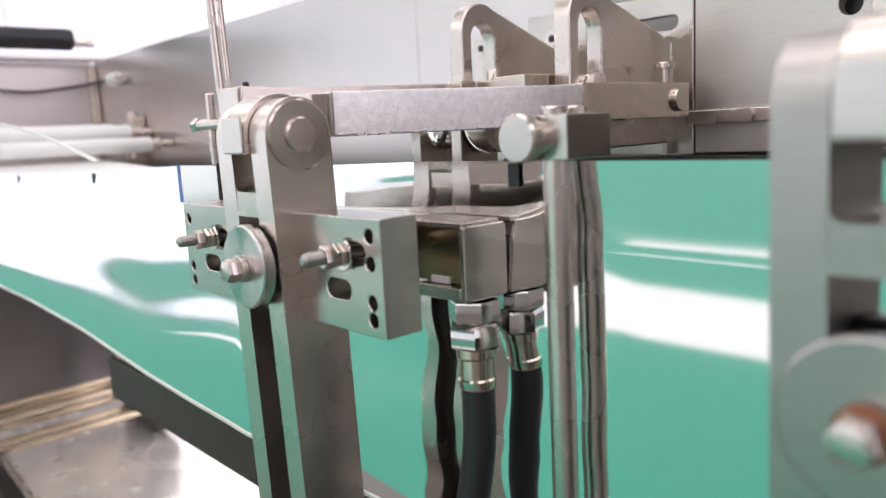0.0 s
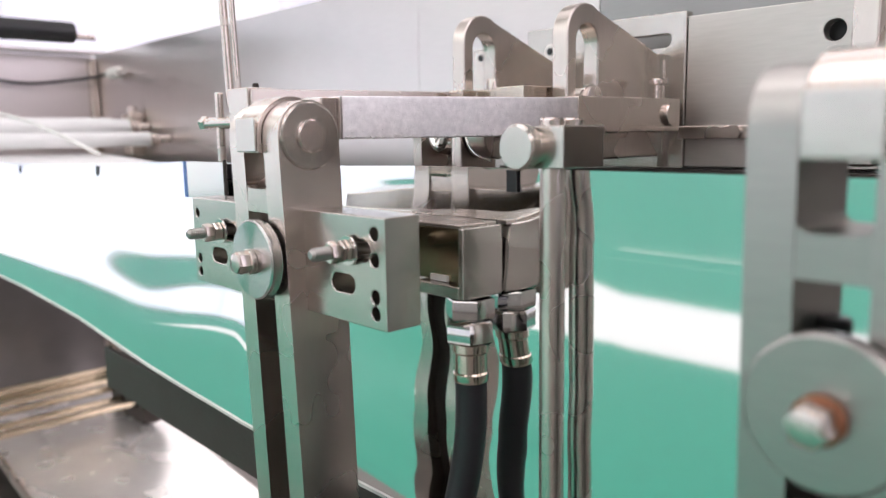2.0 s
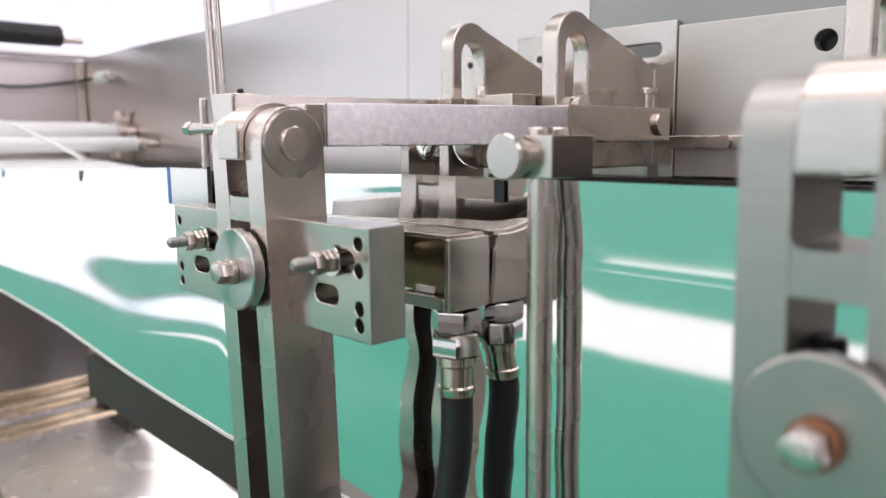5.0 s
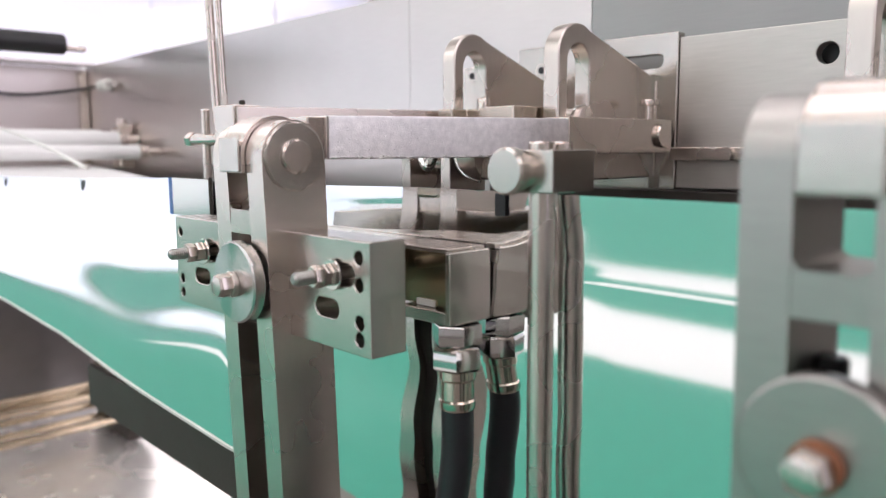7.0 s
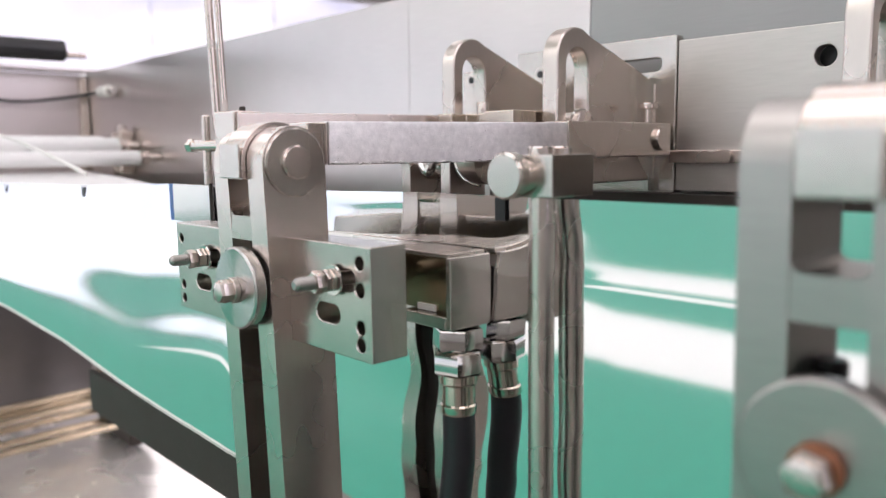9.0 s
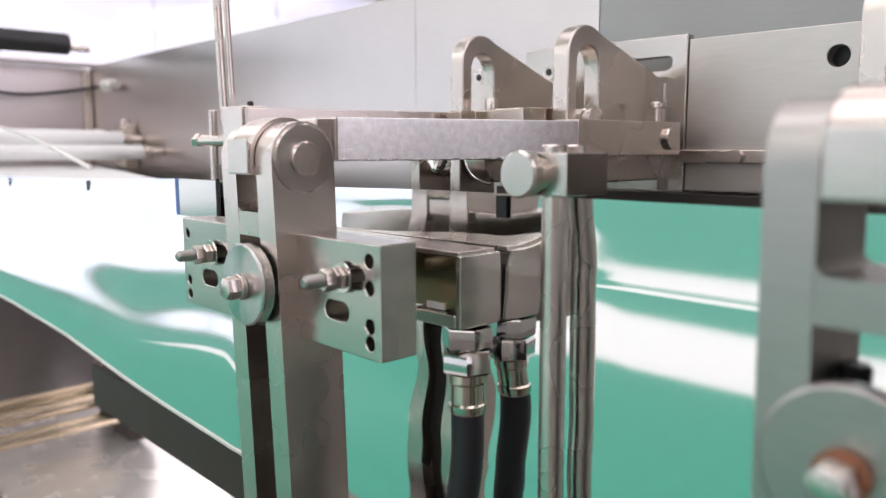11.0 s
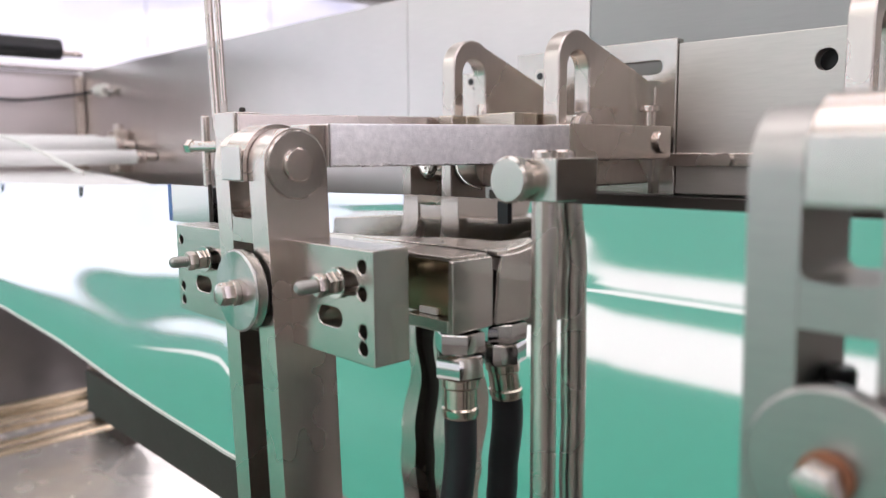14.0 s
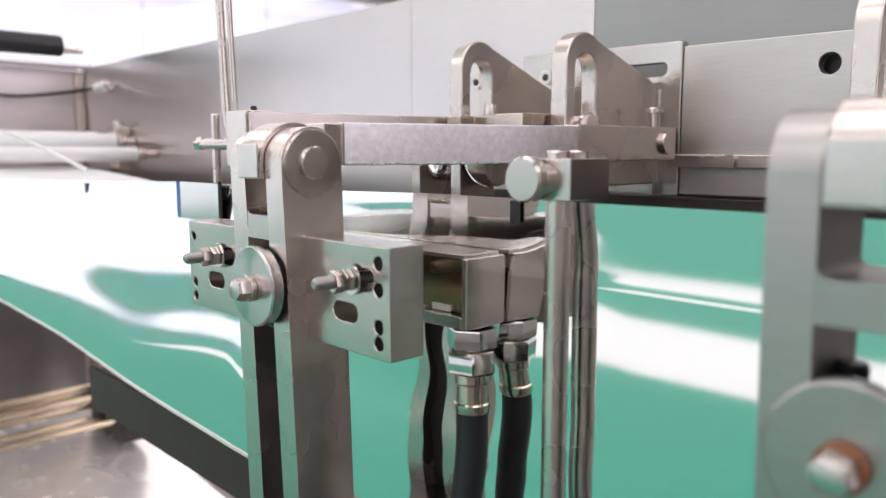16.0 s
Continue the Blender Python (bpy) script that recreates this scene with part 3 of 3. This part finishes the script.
        part("jaw_lip", grown(box(jx - 0.040, jx - 0.0042, 0.2772, 0.3075, -0.0958, -0.0885)), MILLED, lv, bevel=0.001)
        part("jaw_cover", grown(box(-0.520 + dx, jx - 0.0042, 0.2800, 0.3080, -0.0570, -0.0545)), STEEL, lv, bevel=0.0006)
        part("seal_face", grown(box(-0.515 + dx, jx - 0.001, 0.3081, 0.3092, -0.0945, -0.0580)), STEEL, lv)
        part("label", grown(box(jx - 0.032, jx - 0.018, 0.2818, 0.2834, -0.0880, -0.0845)), WHITEPLASTIC_GLINT, lv, "small white strip")
        # hose with fitting
        hx, hy = jx - 0.0085, 0.2905
        ft = part("hose_fitting", grown(turned([(0, 0.0132), (0.0012, 0.0142), (0.0100, 0.0142), (0.0115, 0.0136)], "z", (hx, hy, -0.1080), 6, None, 0.55)), CHROME, lv, "polished hose fitting")
        part("hex_nut", grown(turned([(0, 0.0125), (0.0018, 0.0147), (0.0120, 0.0147), (0.0140, 0.0132)], "z", (hx, hy, -0.1225), 6, None, 0.25)), CHROME, ft)
        part("ferrule", grown(turned([(0, 0.0098), (0.0012, 0.0104), (0.005, 0.0104), (0.006, 0.0096), (0.0165, 0.0096), (0.0180, 0.0108), (0.0225, 0.0108)], "z", (hx, hy, -0.1450), 36)), WARMSTEEL, ft, "ribbed crimped steel ferrule")
        part("hose", grown(pipe([(hx, hy, -0.140), (hx - 0.0005, hy, -0.175), (hx - 0.005, hy - 0.004, -0.215), (hx - 0.012, hy - 0.016, -0.265), (hx - 0.02, hy - 0.05, -0.33)], 0.0092, 24)), RUBBER, lv, "black rubber hose")
    if drop:
        part("knob", turned([(0, 0.003), (0.003, 0.0035), (0.0035, 0.0056), (0.013, 0.0060), (0.0145, 0.0050)], "z", (-0.4505 + dx, 0.266, -0.0850), 24), PLASTIC, lv, "black plastic knob")
    return lv, Vector((px, py, PIVOT_Z + EYE))


def drive_beam(dx):
    cy, cz = 0.2600, -0.0057
    bm_ = thing("drive_beam", (-0.40 + dx, 0.45, 0.0), "welded steel drive beam with rough cast face", "beam", "drive beams")
    pts = circle(cy, cz, 0.0255, 24, 0, 180) + [(cy - 0.0255, -0.0155), (cy + 0.03, -0.0155), (cy + 0.03, cz)]
    part("eye", plate(pts, [], "x", -0.4525 + dx, -0.4275 + dx), STEEL, bm_, "rounded bearing eye", bevel=0.003)
    part("end_face", box(-0.4520 + dx, -0.4280 + dx, cy - 0.0272, cy - 0.0256, -0.0150, 0.0060), MILLED, bm_, "sawn end face", bevel=0.0006)
    part("neck", box(-0.452 + dx, -0.4290 + dx, 0.284, 0.302, -0.0075, 0.0200), STEEL, bm_, bevel=0.001)
    a, c = (-0.4265 + dx, 0.2985), (-0.3670 + dx, 0.4800)
    part("rough_face_bar", plate([(a[0] - 0.024, a[1]), a, c, (c[0] - 0.024, c[1])], [], "z", -0.0082, 0.0208), CAST, bm_, "rough scaled steel bar", bevel=0.0012)
    rnd = random.Random(5)
    crust = bmesh.new()
    for k in range(170):
        f = rnd.random()
        low = rnd.random() < 0.72
        px, py = a[0] + (c[0] - a[0]) * f, a[1] + (c[1] - a[1]) * f
        pz = -0.0078 + rnd.random() * 0.0016 if low else -0.006 + rnd.random() * 0.026
        bump = bmesh.ops.create_icosphere(crust, subdivisions=1, radius=0.0011 if low else 0.0006)["verts"]
        sx, sz = rnd.uniform(0.6, 1.6), rnd.uniform(0.4, 1.1)
        for v in bump:
            v.co = Vector((px + v.co.x * 0.7, py + v.co.y * sx, pz + v.co.z * sz)) + Vector((rnd.uniform(-1, 1), rnd.uniform(-1, 1), rnd.uniform(-1, 1))) * 0.0002
    part("scale_crust", crust, CAST, bm_, "chipped bright mill scale")
    part("weld_seam", pipe([(a[0] + 0.0006, a[1] - 0.0006, -0.008), (a[0] + 0.0006, a[1] - 0.0006, 0.0205)], 0.0006, 8), DULL_SHADED, bm_)
    part("plain_bar", plate([(c[0] - 0.024, c[1]), (c[0], c[1]), (-0.3650 + dx, 0.6270), (-0.389 + dx, 0.6270)], [], "z", -0.0065, 0.0222), STEEL, bm_, bevel=0.0012)
    part("end_pin", turned([(0, 0.0105), (0.0030, 0.0105), (0.0042, 0.0095)], "x", (-0.3655 + dx, 0.6090, 0.0085), 32), STEEL, bm_, "round pin end")
    sc = part("lock_screw", rod("z", (-0.378 + dx, 0.6100, 0.0222), 0.016, 0.0040, 16), STEEL, bm_)
    part("screw_head", rod("z", (-0.378 + dx, 0.6100, 0.0350), 0.005, 0.0085, 24), STEEL, sc)
    return bm_


def ear_bracket(x, up=0.0):
    t = thing("ear_bracket", (x, 0.65, -0.03), "steel ear bracket with rounded top and long slot", "bracket", "slotted ear brackets")
    top = circle(0.5350, 0.0745 + up, 0.0270, 20, 55, 180)
    pts = [(0.655, -0.030), (0.655, 0.0620), (0.6467, 0.0655)] + top + [(0.508, -0.030)]
    part("slotted_plate", plate(pts, [slot(0.5355, 0.0360 + up, 0.0335, 0.0150, True)], "x", x - 0.0165, x), STEEL, t, bevel=0.0018)
    part("foot_weld", pipe([(x + 0.0005, 0.6535, -0.028), (x + 0.0008, 0.6532, 0.015), (x + 0.0005, 0.6535, 0.060)], 0.0022, 10), STEEL, t, "thin weld bead")
    return t


def mounting_plate(dx):
    t = thing("mounting_plate", (-0.48 + dx, 0.66, -0.04), "steel mounting plate with an adjusting slot", "plate", "mounting plates")
    x0, x1 = (-0.548 if dx else -0.571) + dx, -0.3775 + dx
    part("face", plate([(x0, -0.041), (x1, -0.041), (x1, 0.1035), (x0, 0.1050)], [slot(-0.420 + dx, 0.0785, 0.021, 0.0062)], "y", 0.655, 0.667), MILLED, t, bevel=0.0012)
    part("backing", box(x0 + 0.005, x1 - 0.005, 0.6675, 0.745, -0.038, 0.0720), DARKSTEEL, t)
    if not dx:
        part("tab", box(-0.6560 + dx, x0 - 0.0006, 0.655, 0.667, -0.030, 0.0915), STEEL, t, bevel=0.001)
    part("rib", box(-0.4035 + dx, -0.3985 + dx, 0.645, 0.6548, -0.040, 0.066), POLISHED, t, "bright narrow rib")
    part("slot_bolt", rod("y", (-0.438 + dx, 0.6450, 0.0785), 0.02, 0.0058, 20), DARKSTEEL, t)
    for x, z in ((-0.6366, 0.0811), (-0.5337, 0.0797), (-0.455, 0.086))[1 if dx else 0:]:
        sc = part("cap_screw", turned([(0, 0.0078), (0.006, 0.0078), (0.0064, 0.0072)], "y", (x + dx, 0.6486, z), 24), STEEL, t)
        # Raised black hexagon stands for shade inside the screw's recess.
        part("socket_shade", hexa("y", (x + dx, 0.6478, z), 0.0009, 0.0042), PLASTIC, sc)
    return t


LINK_Y, LINK_Z = 0.5355, 0.0215


def toggle_link(dx):
    """The toggle link between the ears: cross pin and notched front arm, built flat about the pin."""
    o = (-0.4625 + dx, LINK_Y, LINK_Z)
    t = thing("toggle_link", o, "notched steel toggle link on a cross pin", "link", "toggle links")
    x0, x1 = -0.5090 + dx, -0.4195 + dx
    y, z = LINK_Y, LINK_Z
    out = [(x0, y + 0.016), (x0, y - 0.060), (x0 + 0.018, y - 0.060), (x0 + 0.018, y - 0.042), (x1 - 0.032, y - 0.042), (x1 - 0.032, y - 0.060),
           (x1, y - 0.060), (x1, y + 0.016), (x1 - 0.012, y + 0.020), (x0 + 0.012, y + 0.020)]
    hole = [(x0 + 0.020, y - 0.034), (x0 + 0.040, y - 0.034), (x0 + 0.040, y - 0.014), (x0 + 0.020, y - 0.014)]
    part("arm", plate(out, [hole], "z", z - 0.013, z + 0.0115), WARMSTEEL, t, bevel=0.0012)
    cp = part("cross_pin", rod("x", (-0.543 + dx, y, z), 0.151, 0.0098, 28), STEEL, t)
    part("ring", turned([(0, 0.0130), (0.003, 0.0130)], "x", (-0.3985 + dx, y, z), 28), POLISHED, cp, "retaining ring")
    part("pin_end", turned([(0, 0.0112), (0.0036, 0.0112), (0.0044, 0.0100)], "x", (-0.3955 + dx, y, z), 28), STEEL, cp)
    for x in (x0 + 0.004, x1 - 0.006):
        sc = part("set_screw", turned([(0, 0.0062), (0.011, 0.0062), (0.012, 0.0056)], "z", (x, y - 0.006, z + 0.0115), 20), STEEL, t)
        # Black hexagon paints the dark of the recess onto the head.
        part("socket_shade", hexa("z", (x, y - 0.006, z + 0.0233), 0.0006, 0.0036), PLASTIC, sc)
    return t, Vector((o[0], o[1], o[2] + EYE))


def rear_jaw(dx):
    t = thing("rear_jaw", (-0.455 + dx, 0.42, -0.09), "steel rear jaw carriage behind the foil", "jaw", "rear jaws")
    part("cross_bar", box(-0.515 + dx, -0.315 + dx, FY + 0.004, FY + 0.026, -0.100, -0.063), STEEL, t, bevel=0.001)
    for x in (-0.484, -0.437):
        part("upright", box(x - 0.0055 + dx, x + 0.0055 + dx, 0.415, 0.455, -0.095, 0.006), STEEL, t, bevel=0.001)
    part("link_bar", box(-0.4780 + dx, -0.4430 + dx, FY + 0.026, 0.452, -0.095, -0.065), DARKSTEEL, t)
    part("cast_hook", pipe([(-0.470 + dx, 0.418, 0.004), (-0.463 + dx, 0.414, -0.006), (-0.455 + dx, 0.413, -0.016), (-0.450 + dx, 0.416, -0.005)], 0.0042, 10), POLISHED, t, "bright cast hook")
    part("spring_wire", pipe([(-0.424 + dx, 0.412, 0.006), (-0.420 + dx, 0.410, -0.010), (-0.410 + dx, 0.410, -0.021), (-0.396 + dx, 0.412, -0.026)], 0.0011, 8), POLISHED, t, "thin curved wire")
    part("shaft", rod("x", (-0.478 + dx, 0.435, -0.012), 0.034, 0.011, 24), STEEL, t)
    part("roller", turned([(0, 0.017), (0.004, 0.018), (0.02, 0.018), (0.022, 0.017)], "x", (-0.4300 + dx, 0.435, -0.008), 32), STEEL, t)
    return t


def carriage_rail(dx):
    """Dark cross member behind the foil on which the rear jaw rides."""
    return solid("cross_member", box(-0.55 + dx, -0.20 + dx, 0.47, 0.56, -0.809, -0.11), DARKSTEEL, "dark steel cross member behind the foil", "beam", "cross members", bevel=0.002)


stations = []
for dx, drop in ((0.0, 0.0), (STATION, 0.0105)):
    lever, lever_at = sealing_lever(dx, drop)
    beam = drive_beam(dx)
    ear_bracket(-0.5215 + dx, 0.004)
    ear_bracket(-0.400 + dx)
    mounting_plate(dx)
    link, link_at = toggle_link(dx)
    jaw = rear_jaw(dx) if not drop else None
    carriage_rail(dx)
    stations.append((lever, lever_at, beam, link, link_at, jaw))

# the long wall rail between the stations
t = thing("wall_rail", (-0.2, 0.67, -0.04), "long flat stainless wall rail with a round hole", "rail")
b = plate([(-0.3771, -0.0395), (-0.193, -0.0395), (-0.193, 0.0975), (-0.3771, 0.0985)], [circle(-0.2465, 0.0725, 0.0088, 24)], "y", 0.657, 0.669)
part("face", b, RAIL, t, bevel=0.001)
# Black plug added where only shade fills the hole.
part("hole_shade", rod("y", (-0.2465, 0.676, 0.0725), 0.03, 0.012, 24), PLASTIC, t, "black plug for the shade in the hole")
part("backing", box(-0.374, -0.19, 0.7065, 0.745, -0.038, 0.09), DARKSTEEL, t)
st = part("ledge_strip", box(-0.3795, -0.195, 0.6485, 0.6568, -0.0137, -0.0020), STEEL, t, "raised narrow strip", bevel=0.0008)
sc = part("cap_screw", turned([(0, 0.0062), (0.0032, 0.0062), (0.0036, 0.0056)], "y", (-0.3235, 0.6450, -0.0078), 24), STEEL, st)
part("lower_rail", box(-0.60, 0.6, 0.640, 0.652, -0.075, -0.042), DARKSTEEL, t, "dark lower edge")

# post with clamp block and knob in front of the foil
t = thing("clamp_post", (-0.267, 0.326, -0.40), "round steel post with clamp block and flat knob", "post")
part("rod", grown(rod("z", (-0.2445, 0.2985, -0.37), 0.352, 0.0066, 28)), STEEL, t)
part("clamp_block", grown(box(-0.2540, -0.2310, 0.2900, 0.3235, -0.0232, -0.0020)), MILLED, t, "square clamp block", bevel=0.0008)
part("knob", grown(turned([(0, 0.0105), (0.0012, 0.0117), (0.0068, 0.0117), (0.0080, 0.0108)], "y", (-0.2535, 0.2800, -0.0125), 40)), MILLED, t, "flat round knob")
part("knob_neck", grown(rod("y", (-0.2500, 0.2860, -0.0125), 0.006, 0.0085, 28)), STEEL, t)
for y in (0.2970, 0.3135):
    part("top_screw", grown(turned([(0, 0.0062), (0.0030, 0.0062), (0.0038, 0.0054)], "z", (-0.2440, y, -0.0020), 28)), STEEL, t, "flat screw head")

# ---- what moves ----
OPENED = (0.68, 2.45, 4.18, 5.92, 7.65, 9.40, 11.12, 12.87, 14.68)
CLOSED = (1.25, 3.05, 4.80, 6.54, 8.27, 10.0, 11.75, 13.55, 15.31)


def strokes():
    """Rows of time and opening, 0 for a closed jaw and 1 for an open one."""
    rows = [(0.0, 0.0), (0.3, 0.0)]
    for o, c in zip(OPENED, CLOSED):
        rows += [(o - 0.15, 0.0), (o - 0.05, 0.3), (o + 0.05, 0.7), (o + 0.17, 1.0), (c - 0.18, 1.0), (c - 0.06, 0.72), (c + 0.05, 0.25), (c + 0.14, 0.0)]
    return rows + [(16.0, 0.0)]


def motions():
    rows = strokes()
    for lever, lever_at, beam, link, link_at, jaw in stations:
        walk(lever, [(t, pose(*lever_at, 3.6 * s)) for t, s in rows])
        b0 = beam.location.copy()
        walk(beam, [(t, pose(b0.x, b0.y - 0.0185 * s, b0.z)) for t, s in rows])
        if jaw:
            j0 = jaw.location.copy()
            walk(jaw, [(t, pose(j0.x, j0.y + 0.015 * s, j0.z)) for t, s in rows])
        walk(link, [(t, pose(link_at.x, link_at.y + 0.006 * s, link_at.z + 0.0365 * s, 36 * s)) for t, s in rows])
    h = CREASE + 0.26
    walk(upper_strip, [(t, pose(0, h * math.sin(radians(1.8 * s)), h - h * math.cos(radians(1.8 * s)), 1.8 * s)) for t, s in rows])
    h = -0.043 + 0.26
    walk(bulge_sheet, [(t, pose(0, -h * math.sin(radians(1.9 * s)), h - h * math.cos(radians(1.9 * s)), -1.9 * s)) for t, s in rows])
    feed = [(0.0, 0)]
    for k, (o, c) in enumerate(zip(OPENED, CLOSED)):
        feed += [(o + 0.20, k), (o + 0.28, k + 0.2), (c - 0.22, k + 0.86), (c - 0.14, k + 1)]
    feed.append((16.0, len(OPENED)))
    times = sorted({t for t, _ in feed} | {t for t, _ in rows})
    for mk, x in marks:
        path = []
        for t in times:
            k = float(np.interp(t, [r[0] for r in feed], [r[1] for r in feed]))
            s = float(np.interp(t, [r[0] for r in rows], [r[1] for r in rows]))
            at = x + PITCH * k
            # between the jaws the foil slackens back a little when they open
            at -= 0.19 * s * ease((at + 0.62) / 0.12)
            out = 0.0004 + 0.042 * math.tan(radians(TILT - 4.0 * ease((-0.27 - at) / 0.05) + 1.8 * s)) * ease((at - SPLIT + 0.03) / 0.06)
            path.append((t, pose(at - x, -out, web_top(at) - web_top(x))))
        walk(mk, path)


motions()
